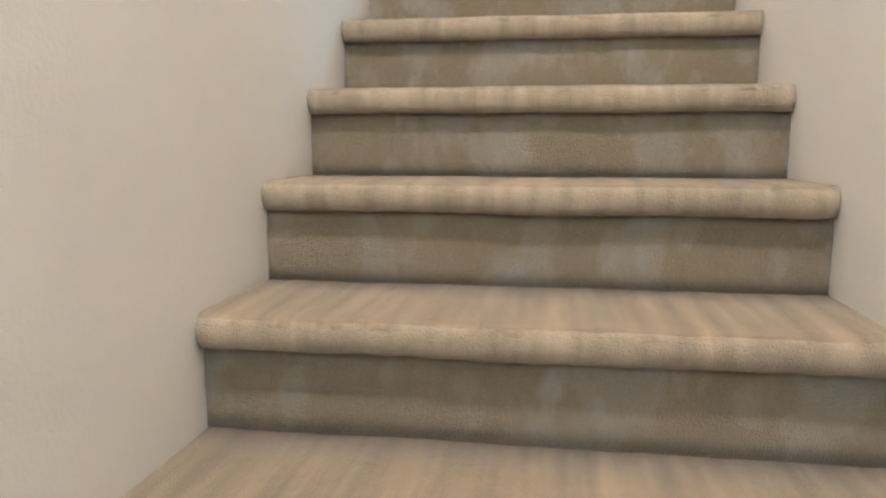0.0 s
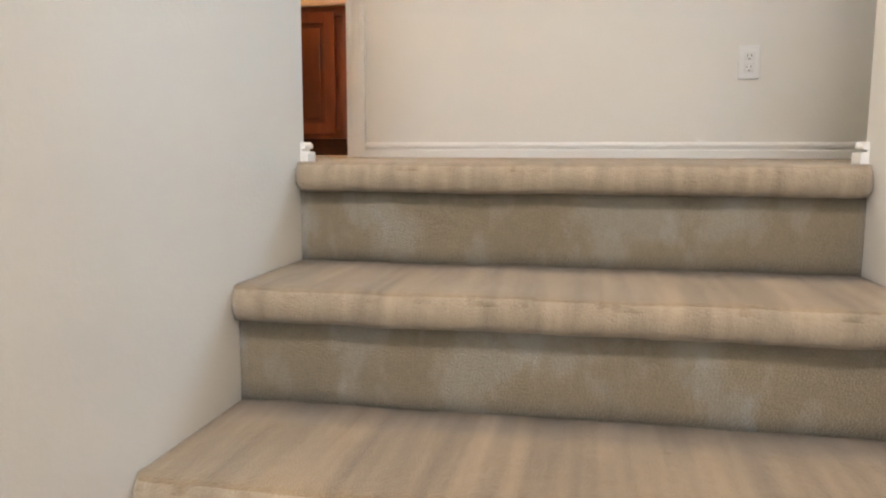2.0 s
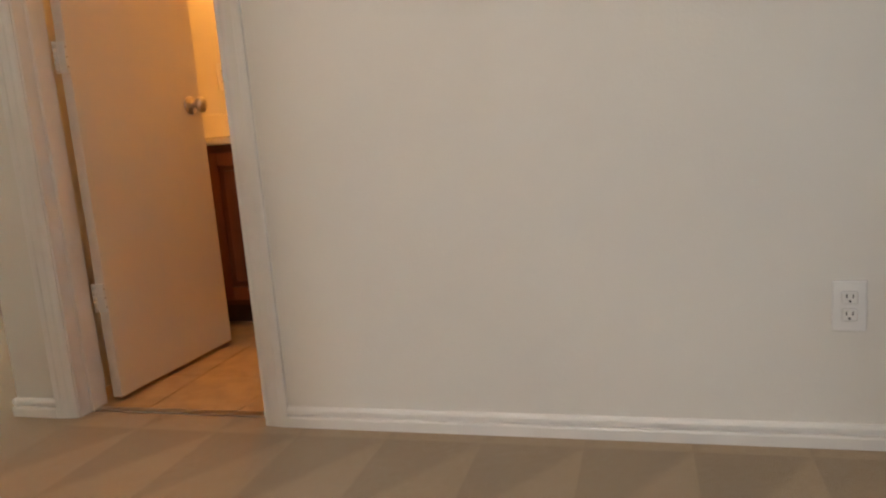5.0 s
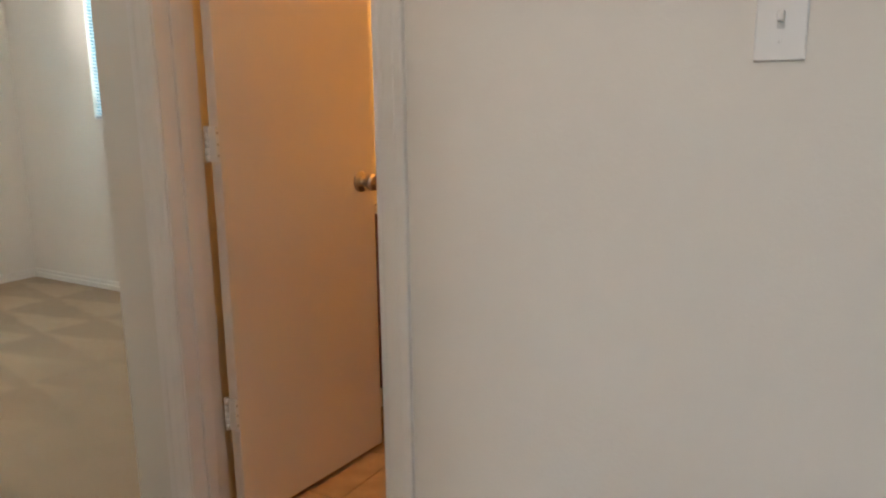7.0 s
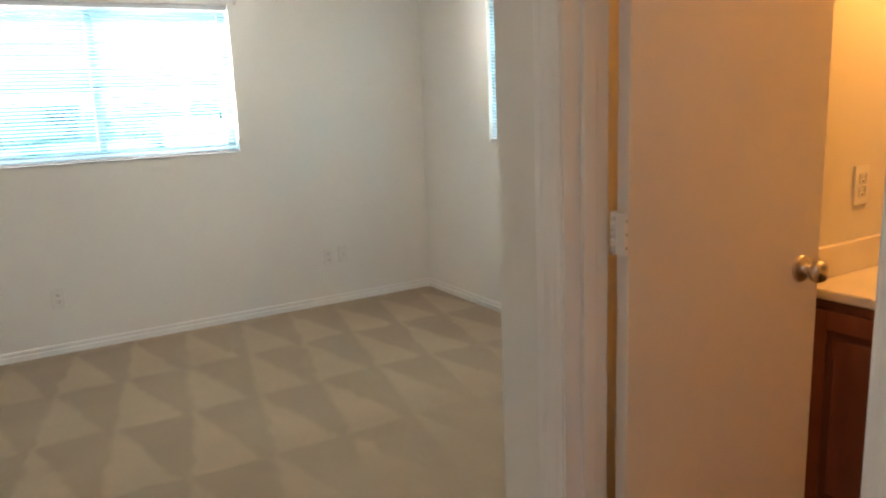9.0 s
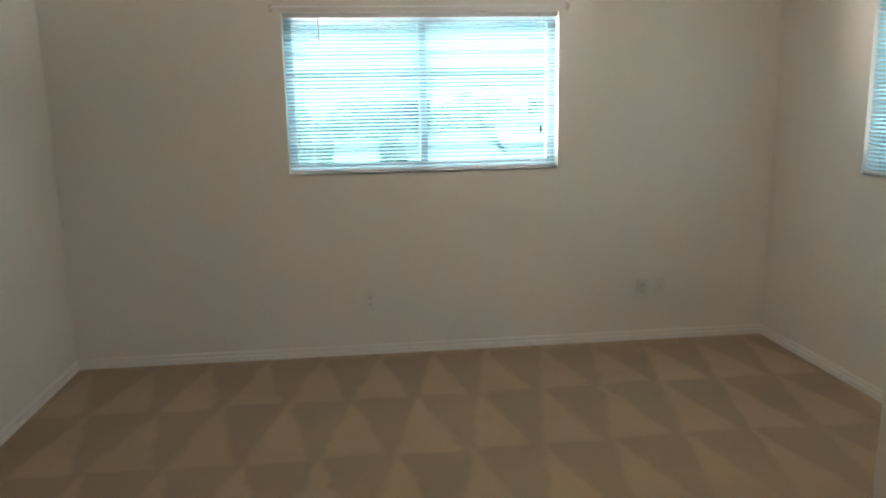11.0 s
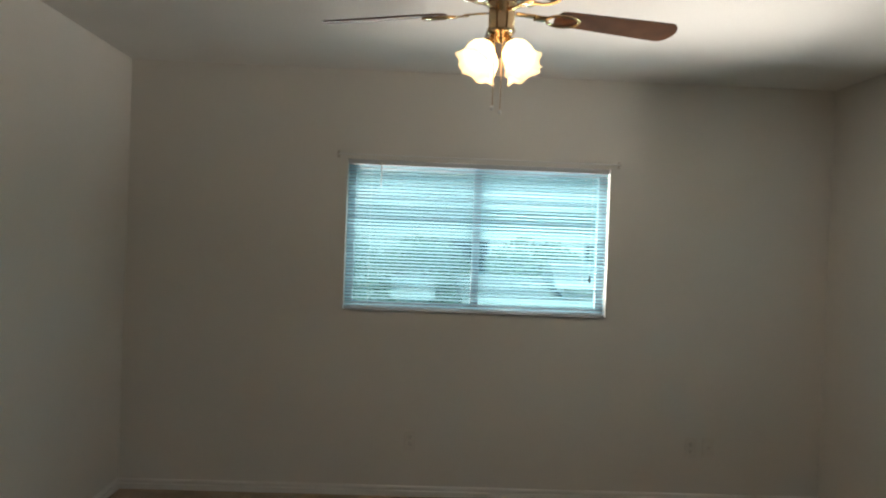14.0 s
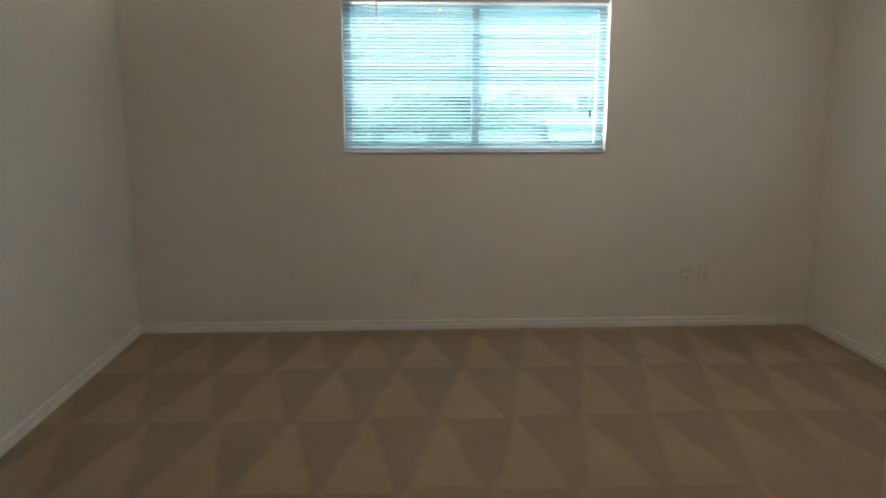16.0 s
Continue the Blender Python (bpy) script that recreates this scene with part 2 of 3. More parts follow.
BROWNMETAL = mat("bronze_metal", (0.42, 0.30, 0.20), 0.16, metal=1.0, var=0.1, scale=20)
BARK = mat("bark", (0.14, 0.10, 0.07), 0.9, var=0.25, scale=9)
LEAF = mat("leaf", (0.25, 0.31, 0.21), 0.6, var=0.3, scale=2.5)
PAVE = mat("concrete", (0.45, 0.43, 0.40), 0.9, var=0.08, scale=2)
DARKGLASS = mat("house_pane", (0.05, 0.06, 0.07), 0.08)
GROUND = mat("ground_grass", (0.16, 0.17, 0.09), 0.95, var=0.3, scale=0.6)
ROAD = mat("asphalt", (0.10, 0.10, 0.10), 0.9, var=0.15, scale=2)


def emit(name, color, strength):
    m = bpy.data.materials.new(name)
    m.use_nodes = True
    b = m.node_tree.nodes["Principled BSDF"]
    b.inputs["Base Color"].default_value = (*color, 1)
    b.inputs["Emission Color"].default_value = (*color, 1)
    b.inputs["Emission Strength"].default_value = strength
    return m


def glass(name):
    m = bpy.data.materials.new(name)
    m.use_nodes = True
    n, l = m.node_tree.nodes, m.node_tree.links
    out = n["Material Output"]
    a, b, x = n.new("ShaderNodeBsdfTransparent"), n.new("ShaderNodeBsdfGlossy"), n.new("ShaderNodeMixShader")
    # cyan tint stands in for the glare of overexposed daylight behind the pane
    a.inputs[0].default_value = (0.70, 0.95, 0.98, 1)
    b.inputs["Roughness"].default_value = 0.02
    x.inputs[0].default_value = 0.05
    l.new(a.outputs[0], x.inputs[1])
    l.new(b.outputs[0], x.inputs[2])
    l.new(x.outputs[0], out.inputs[0])
    return m


GLASS = glass("window_glass")


def screen_mesh(name):
    """Insect screen: fine dark mesh, mostly see-through."""
    m = bpy.data.materials.new(name)
    m.use_nodes = True
    n, l = m.node_tree.nodes, m.node_tree.links
    a, x = n.new("ShaderNodeBsdfTransparent"), n.new("ShaderNodeMixShader")
    x.inputs[0].default_value = 0.16
    n["Principled BSDF"].inputs["Base Color"].default_value = (0.10, 0.12, 0.12, 1)
    l.new(a.outputs[0], x.inputs[1])
    l.new(n["Principled BSDF"].outputs[0], x.inputs[2])
    l.new(x.outputs[0], n["Material Output"].inputs[0])
    return m


SCREEN = screen_mesh("insect_screen")
SHADE = emit("frosted_lit_glass", (1.0, 0.84, 0.58), 0.85)
sn, sl = SHADE.node_tree.nodes, SHADE.node_tree.links
s_tr, s_mix = sn.new("ShaderNodeBsdfTranslucent"), sn.new("ShaderNodeMixShader")
s_tr.inputs[0].default_value = (1.0, 0.92, 0.76, 1)
s_mix.inputs[0].default_value = 0.5
sl.new(sn["Principled BSDF"].outputs[0], s_mix.inputs[1])
sl.new(s_tr.outputs[0], s_mix.inputs[2])
sl.new(s_mix.outputs[0], sn["Material Output"].inputs[0])
BULB = emit("lit_bulb", (1.0, 0.84, 0.58), 14.0)


# ---- mesh helpers ----
def obj(name, bm, material, parent=None, smooth=False):
    me = bpy.data.meshes.new(name)
    bmesh.ops.recalc_face_normals(bm, faces=bm.faces)
    if smooth:
        for f in bm.faces:
            f.smooth = True
    bm.to_mesh(me)
    bm.free()
    me.materials.append(material)
    ob = new(name, me)
    if parent is not None:
        ob.parent = parent
    return ob


def part(name, bm, material, parent, label="", smooth=False):
    ob = obj(name, bm, material, parent, smooth)
    if label:
        tagged(ob, label)
    return ob


def add_box(bm, x0, x1, y0, y1, z0, z1, bevel=0.0, seg=2):
    r = bmesh.ops.create_cube(bm, size=1.0)
    for v in r["verts"]:
        v.co = Vector((x0 if v.co.x < 0 else x1, y0 if v.co.y < 0 else y1, z0 if v.co.z < 0 else z1))
    if bevel:
        es = list({e for v in r["verts"] for e in v.link_edges})
        bmesh.ops.bevel(bm, geom=es, offset=bevel, segments=seg, profile=0.5, affect="EDGES")
    return bm


def box(x0, x1, y0, y1, z0, z1, bevel=0.0, seg=2):
    return add_box(bmesh.new(), x0, x1, y0, y1, z0, z1, bevel, seg)


def boxes(*bs, bevel=0.0):
    bm = bmesh.new()
    for b in bs:
        add_box(bm, *b, bevel=bevel)
    return bm


def lathe(profile, n=24, axis="z", arc=1.0):
    """A turned body from (radius, height) pairs."""
    bm = bmesh.new()
    rings = []
    for r, h in profile:
        ring = []
        for i in range(n):
            a = 2 * math.pi * i / n
            p = (r * math.cos(a), r * math.sin(a), h)
            if axis == "x":
                p = (p[2], p[0], p[1])
            if axis == "y":
                p = (p[0], p[2], p[1])
            ring.append(bm.verts.new(p))
        rings.append(ring)
    for a, b in zip(rings, rings[1:]):
        for i in range(n):
            bm.faces.new((a[i], a[(i + 1) % n], b[(i + 1) % n], b[i]))
    for ring in (rings[0], rings[-1]):
        bm.faces.new(ring)
    return bm


def extrude_profile(pts, a, b):
    """A closed outline of (u, v) swept from frame a to frame b (4x4 matrices; u along x, v along y)."""
    bm = bmesh.new()
    ra = [bm.verts.new(a @ Vector((u, v, 0))) for u, v in pts]
    rb = [bm.verts.new(b @ Vector((u, v, 0))) for u, v in pts]
    n = len(pts)
    for i in range(n):
        bm.faces.new((ra[i], ra[(i + 1) % n], rb[(i + 1) % n], rb[i]))
    bm.faces.new(ra)
    bm.faces.new(rb)
    return bm


def thing(name, label, category, group="", at=(0, 0, 0)):
    e = new(name)
    e.empty_display_size = 0.1
    e.location = at
    return tagged(e, label, category, group)


def structure(name, bm, material, label=""):
    return tagged(obj(name, bm, material), label, kind="structure")


# ---- structure ----
def holed_wall(name, along, a0, a1, c0, c1, z0, z1, hole, label):
    """A wall that runs along x or y, from c0 to c1 thick, with one rectangular opening right through it."""
    h0, h1, g0, g1 = hole
    bm = bmesh.new()
    sides = []
    for c in (c0, c1):
        ring = []
        for u, z in ((a0, z0), (a1, z0), (a1, z1), (a0, z1), (h0, g0), (h1, g0), (h1, g1), (h0, g1)):
            ring.append(bm.verts.new((u, c, z) if along == "x" else (c, u, z)))
        sides.append(ring)
    for s in sides:
        for i in range(4):
            bm.faces.new((s[i], s[(i + 1) % 4], s[4 + (i + 1) % 4], s[4 + i]))
    p, q = sides
    for o in (0, 4):
        for i in range(4):
            j = (i + 1) % 4
            bm.faces.new((p[o + i], p[o + j], q[o + j], q[o + i]))
    return structure(name, bm, WALL, label)


structure("floor_upper", boxes((LX - .12, WX + .06, Y0 - .1, Y1 + .1, -.25, 0), (WX + .06, -.06, Y0 - .1, D + .06, -.25, 0),
                               (-.06, W + .06, 0.045, D + .06, -.25, 0), (W + .06, XE + .1, -.6, D + .06, -.25, 0)), CARPET, "beige cut-pile carpet with vacuum marks")
structure("floor_lower", box(-.3, W + .3, YB, -STEPS * RUN + RUN + .1, ZL - .2, ZL), CARPET, "beige carpet on the lower floor")
structure("ceiling", box(LX - .2, XE + .2, YB - .2, Y1 + .2, H, H + .15), CEIL, "white ceiling with a light orange-peel texture")
bath_floor = structure("floor_bathroom", box(WX + .06, 0.9, D + .06, 3.0, -.25, -.004), GROUT, "tan vinyl tile bathroom floor")
structure("wall_bathroom_front", boxes((WX, XH - .02, D, D + T, 0, H), (XJ + .02, XE + .1, D, D + T, 0, H), (XH - .02, XJ + .02, D, D + T, 2.06, H)), WALL, "off-white painted wall with a bathroom doorway")
structure("wall_bathroom_side", box(WX, WX + T, D + T, Y1, 0, H), WALL, "off-white painted wall")
structure("wall_bathroom_back", box(WX + T, .9, 2.97, 3.08, 0, H), WALL, "off-white painted wall")
structure("wall_bathroom_end", box(.8, .9, D + T, 2.97, 0, H), WALL, "off-white painted wall")
wy0, wy1, wz0, wz1 = WIN
holed_wall("wall_window", "y", Y0 - .1, Y1 + .14, LX - .14, LX, 0, H, WIN, "off-white painted wall with a sliding window")
holed_wall("wall_loft_side", "x", LX, WX + T, Y1, Y1 + .14, 0, H, (*W2, wz0, wz1), "off-white painted wall with a window")
structure("wall_loft_left", box(LX, -T, Y0 - .11, Y0, 0, H), WALL, "off-white painted wall")


def rounded_end_wall(name, x0, x1, y0, y1, z0, z1, label, r=0.018):
    """A wall whose free end has bullnose corners."""
    pts = [(x0, y0), (x1, y0)]
    for k in range(6):
        a = math.pi / 2 * k / 5
        pts.append((x1 - r + r * math.cos(a), y1 - r + r * math.sin(a)))
    for k in range(6):
        a = math.pi / 2 * (1 + k / 5)
        pts.append((x0 + r + r * math.cos(a), y1 - r + r * math.sin(a)))
    return structure(name, extrude_profile(pts, pose(0, 0, z0), pose(0, 0, z1)), WALL, label)


rounded_end_wall("wall_stair_left", -T, 0, YB, YE, ZL, H, "off-white painted stair wall with a rounded end")
rounded_end_wall("wall_stair_right", W, W + T, YB, YE, ZL, H, "off-white painted stair wall with a rounded end")
holed_wall("wall_landing_end", "y", -.6, D, XE, XE + .11, 0, H, (.75, 1.35, .85, 2.0), "off-white painted wall with a landing window")
structure("wall_landing_back", box(W + T, XE, -.6, -.5, 0, H), WALL, "off-white painted wall")
# added slab, out of view, that blocks the sun at the landing window
structure("sun_block", box(XE + .11, XE + 2.0, -1.2, D + .4, 2.40, 2.52), STUCCO, "unseen slab that keeps the sun out of the landing window")
holed_wall("wall_lower_end", "x", -T, W + T, YB - .12, YB, ZL, H, (.05, W - .05, *SWZ), "off-white painted wall with a high stairwell window")


# ---- baseboards ----
BASE_PROFILE = [(0, 0), (.0140, 0), (.0140, .026), (.0120, .030), (.0030, .031), (.0030, .038), (.0095, .039), (.0095, .047), (.0075, .053), (.004, .057), (0, .057)]


def baseboard(x0, y0, x1, y1, nx, ny, tall=1.0):
    """Along the line, standing out towards (nx, ny)."""
    a = Matrix(((nx, 0, 0, x0), (ny, 0, 0, y0), (0, tall, 0, 0), (0, 0, 0, 1)))
    b = Matrix(((nx, 0, 0, x1), (ny, 0, 0, y1), (0, tall, 0, 0), (0, 0, 0, 1)))
    structure("baseboard", extrude_profile(BASE_PROFILE, a, b), TRIM, "white painted wooden baseboard")


CW = 0.07
baseboard(XJ + CW + .004, D, XE, D, 0, -1)
baseboard(WX, D, XH - CW - .006, D, 0, -1)
baseboard(WX, D - .0125, WX, Y1 - .0125, -1, 0)
baseboard(LX + .0125, Y1, WX, Y1, 0, -1)
baseboard(LX, Y0, LX, Y1, 1, 0)
baseboard(LX + .0125, Y0, -T - .0125, Y0, 0, 1)
baseboard(-T, Y0, -T, YE, -1, 0)
baseboard(-T - .0125, YE, 0.004, YE, 0, 1, .68)
baseboard(0, .034, 0, YE + .011, 1, 0, .68)
baseboard(W - .004, YE, W + T + .0125, YE, 0, 1, .68)
baseboard(W, .034, W, YE + .011, -1, 0, .68)
baseboard(W + T, -.5, W + T, YE, 1, 0)

# ---- stairs ----
stairs = thing("staircase", "straight stairs covered in worn beige carpet between two walls", "stairs")


def swept(outline, x0, x1, n, rough, seed, round_ends=0.0):
    """An open or closed outline of (y, z) swept across the stairs with a soft, uneven surface."""
    bm = bmesh.new()
    rows = []
    for i in range(n + 1):
        f = i / n
        x = x0 + (x1 - x0) * f
        e = min(f, 1 - f) * (x1 - x0)
        k = 1.0
        if round_ends and e < round_ends:
            k = 0.72 + 0.28 * math.sqrt(1 - (1 - e / round_ends) ** 2)
        cy = min(p[0] for p in outline) + .03
        cz = sum(p[1] for p in outline) / len(outline)
        row = []
        for y, z in outline:
            w = rough * noise.noise((x * 26, y * 20 + seed, z * 30)) + rough * 1.4 * noise.noise((x * 5, seed * 3.7, z * 9))
            y2, z2 = (cy + (y - cy) * k if y < cy else y), (cz + (z - cz) * k if y < cy - .012 else z)
            row.append(bm.verts.new((x, y2 + w, z2 + w * 0.7)))
        rows.append(row)
    m = len(outline)
    for a, b in zip(rows, rows[1:]):
        for j in range(m):
            bm.faces.new((a[j], a[(j + 1) % m], b[(j + 1) % m], b[j]))
    bm.faces.new(rows[0])
    bm.faces.new(rows[-1])
    return bm


for k in range(STEPS):
    z, y = -k * RISE, -k * RUN
    h = .054
    back = y + (RUN + .034 if k else .046)
    nose = [(back, z)] + ([(y + .2, z), (y + .1, z)] if k else []) + [(y + .04, z + .0005), (y + .024, z + .001), (y + .012, z - .001)]
    for j in range(7):
        a = math.pi / 2 + math.pi * j / 6
        nose.append((y + .012 + .018 * math.cos(a), z - h / 2 + h / 2 * math.sin(a) - .001))
    nose += [(y + .03, z - h), (back, z - h)]
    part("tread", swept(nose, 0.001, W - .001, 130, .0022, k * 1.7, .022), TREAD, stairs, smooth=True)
    riser = [(y + .032, z - .04), (y + .030, z - .08), (y + .029, z - .12), (y + .030, z - .16), (y + .031, z - RISE - .005), (y + .06, z - RISE - .005), (y + .06, z - .04)]
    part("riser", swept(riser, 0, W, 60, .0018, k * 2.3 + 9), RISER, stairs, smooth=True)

# ---- bathroom doorway ----
frame_1 = structure("door_frame", boxes((XH - .02, XH, D - .001, D + T + .001, 0, 2.05), (XJ, XJ + .02, D - .001, D + T + .001, 0, 2.05), (XH - .02, XJ + .02, D - .001, D + T + .001, 2.04, 2.06)), TRIM, "white painted door frame")
CASE = [(0, 0), (CW, 0), (CW, .0125), (CW - .005, .0145), (CW - .018, .0145), (CW - .023, .012), (CW - .030, .0118), (.028, .0108), (.022, .0088), (.015, .0085), (.011, .0095), (.005, .009), (0, .006)]


def casing(name, x0, y0, z0, x1, y1, z1, ux, uz, ny):
    a = Matrix(((ux, 0, 0, x0), (0, ny, 0, y0), (uz, 0, 0, z0), (0, 0, 0, 1)))
    b = Matrix(((ux, 0, 0, x1), (0, ny, 0, y1), (uz, 0, 0, z1), (0, 0, 0, 1)))
    return part(name, extrude_profile(CASE, a, b), TRIM, frame_1)


for sx, x in ((-1, XH - .005), (1, XJ + .005)):
    casing("casing", x, D, 0, x, D, 2.045, sx, 0, -1)
casing("casing", XH - .005 - CW, D, 2.045, XJ + .005 + CW, D, 2.045, 0, 1, -1)
part("door_stop", box(XJ - .011, XJ, D + .042, D + .076, 0, 2.04, .002), TRIM, frame_1)
part("door_stop", box(XH, XH + .011, D + .042, D + .076, 0, 2.04, .002), TRIM, frame_1)
part("door_stop", box(XH, XJ, D + .042, D + .076, 2.03, 2.04, .002), TRIM, frame_1)
part("strike_plate", box(XJ - .0015, XJ + .001, D + .082, D + .108, .88, .94), NICKEL, frame_1)

# the leaf stands open into the bathroom; it is built closed, pin at the origin
door = thing("bathroom_door", "plain flush white-painted door standing wide open", "door", at=(-.979, D + T + .002, 0))
door.rotation_euler = (0, 0, radians(86.5))
leaf = part("leaf", box(.009, .606, -.035, 0, .016, 2.03, .0025), DOORP, door)
part("bottom_edge", box(.012, .604, -.033, -.002, .013, .0165), RAWWOOD, door, "bare wood bottom edge")
for zc in (.338, 1.058, 1.80):
    h = part("hinge", lathe([(.0058, zc - .045), (.0062, zc - .044), (.0062, zc + .044), (.0058, zc + .045)], 14), WHITE, door, "white-painted butt hinge", True)
    part("hinge_leaf", box(.0005, .0095, -.034, .001, zc - .044, zc + .044, .001), WHITE, h)
    for j in range(5):
        part("knuckle", lathe([(.0068, zc - .044 + j * .0178), (.0068, zc - .044 + j * .0178 + .0165)], 14), WHITE, h, smooth=True)
    for dz in (-.028, 0, .028):
        s_ = part("screw", lathe([(.0001, -.0358), (.003, -.0356), (.0035, -.034)], 10, "y"), NICKEL, h)
        s_.location = (.005, 0, zc + dz)
kx, kz = .606 - .066, .913
KNOB_PROFILE = [(.0001, 0), (.031, 0), (.0325, .003), (.030, .007), (.022, .010), (.0135, .012), (.011, .018), (.0105, .026), (.013, .031), (.020, .035), (.0245, .040), (.0262, .047), (.0255, .054), (.022, .060), (.015, .0635), (.0001, .0645)]
for side, y_, sgn in (("outer", -.035, -1), ("inner", 0, 1)):
    kb = part("knob", lathe([(r, sgn * hh) for r, hh in KNOB_PROFILE], 28, "y"), NICKEL, door, "satin nickel round door knob", True)
    kb.location = (kx, y_, kz)
part("latch_plate", box(.6045, .6072, -.029, -.006, kz - .028, kz + .028), NICKEL, door)


# ---- wall plates ----
def plate(name, label, category, m, kind, cover=None):
    """A wall plate, built facing -y about the origin, then put at the pose m."""
    e = thing(name, label, category)
    part("cover_plate", box(-.035, .035, -.0065, 0, -.0575, .0575, .003, 3), cover or WHITE, e)
    if kind == "outlet":
        for dz in (-.0195, .0195):
            f = part("receptacle", box(-.0165, .0165, -.0085, -.005, dz - .0145, dz + .0145, .004, 3), cover or WHITE, e)
            for dx in (-.0063, .0063):
                part("slot", box(dx - .0012, dx + .0012, -.0089, -.0083, dz - .001, dz + .0075), DARK, f)
            part("ground_hole", box(-.0026, .0026, -.0089, -.0083, dz - .0105, dz - .0055, .002), DARK, f)
        screws = (0,)
    elif kind == "switch":
        part("toggle", box(-.0048, .0048, -.019, -.005, -.003, .0125, .002), WHITE, e)
        part("toggle_slot", box(-.0052, .0052, -.0069, -.006, -.0125, .0125), SLOT_SHADE, e)
        screws = (-.030, .030)
    else:
        part("jack", lathe([(.0001, -.016), (.0045, -.016), (.0048, -.006), (.007, -.0058), (.007, -.005)], 14, "y"), NICKEL, e)
        screws = (-.030, .030)
    for dz in screws:
        s_ = part("plate_screw", lathe([(.0001, -.0078), (.0026, -.0074), (.0032, -.006)], 10, "y"), WHITE, e)
        s_.location = (0, 0, dz)
    e.matrix_world = m
    return e


plate("wall_outlet", "white duplex outlet on the landing wall", "outlet", pose(1.084, D, .332), "outlet")
plate("light_switch", "white toggle light switch beside the bathroom door", "light switch", pose(.344, D, 1.21 + .0575), "switch")
plate("wall_outlet", "off-white duplex outlet below the loft window", "outlet", pose(LX, .753, .321, 0, 0, 90), "outlet", PLATE)
plate("wall_outlet", "off-white duplex outlet near the loft corner", "outlet", pose(LX, 2.385, .325, 0, 0, 90), "outlet", PLATE)
plate("cable_jack", "small off-white cable jack plate near the loft corner", "wall jack", pose(LX, 2.49, .33, 0, 0, 90), "jack", PLATE)
plate("wall_outlet", "white outlet above the bathroom vanity", "outlet", pose(WX + T, 2.69, 1.045, 0, 0, 90), "outlet")

# ---- vanity ----
VY, VT = 2.445, .79
vx0, vx1, vy1 = WX + T, .35, 2.97
vanity = thing("vanity", "reddish-brown wooden bathroom vanity cabinet with raised panel doors", "vanity", at=(vx0, VY, 0))
vw, vd = vx1 - vx0, vy1 - VY
part("carcass", boxes((0, vw, .02, vd, .09, VT - .03), bevel=.002), WOOD, vanity)
part("toe_kick", box(0, vw, .06, vd, 0, .09), WOODD, vanity, "dark recessed toe kick")
ff = part("face_frame", boxes((0, vw, .004, .02, VT - .075, VT - .03), (0, vw, .004, .02, .09, .135), (0, .05, .004, .02, .135, VT - .075), (vw - .05, vw, .004, .02, .135, VT - .075), (vw / 2 - .03, vw / 2 + .03, .004, .02, .135, VT - .075)), WOOD, vanity)


def cabinet_door(x0, x1, z0, z1):
    d = part("cabinet_door", boxes((x0, x0 + .055, -.016, .003, z0, z1), (x1 - .055, x1, -.016, .003, z0, z1), (x0 + .055, x1 - .055, -.016, .003, z1 - .055, z1), (x0 + .055, x1 - .055, -.016, .003, z0, z0 + .055), bevel=.002), WOOD, vanity, "cherry-stained oak cabinet door")
    bm = box(x0 + .05, x1 - .05, -.004, .001, z0 + .05, z1 - .05)
    add_box(bm, x0 + .075, x1 - .075, -.012, -.004, z0 + .075, z1 - .075, .006)
    part("panel", bm, WOODP, d)


nd = 4
gap = vw / nd
for j in range(nd):
    cabinet_door(j * gap + .03, (j + 1) * gap - .012, .115, VT - .06)
top = thing("countertop", "cream cultured marble vanity top with splashes", "countertop", at=(vx0, VY, VT - .03))
part("slab", box(0, vw, -.025, vd, 0, .03, .006, 3), COUNTER, top)
part("side_splash", box(0, .018, -.01, vd - .018, .03, .125, .004), COUNTER, top)
part("back_splash", box(0, vw, vd - .018, vd, .03, .125, .004), COUNTER, top)

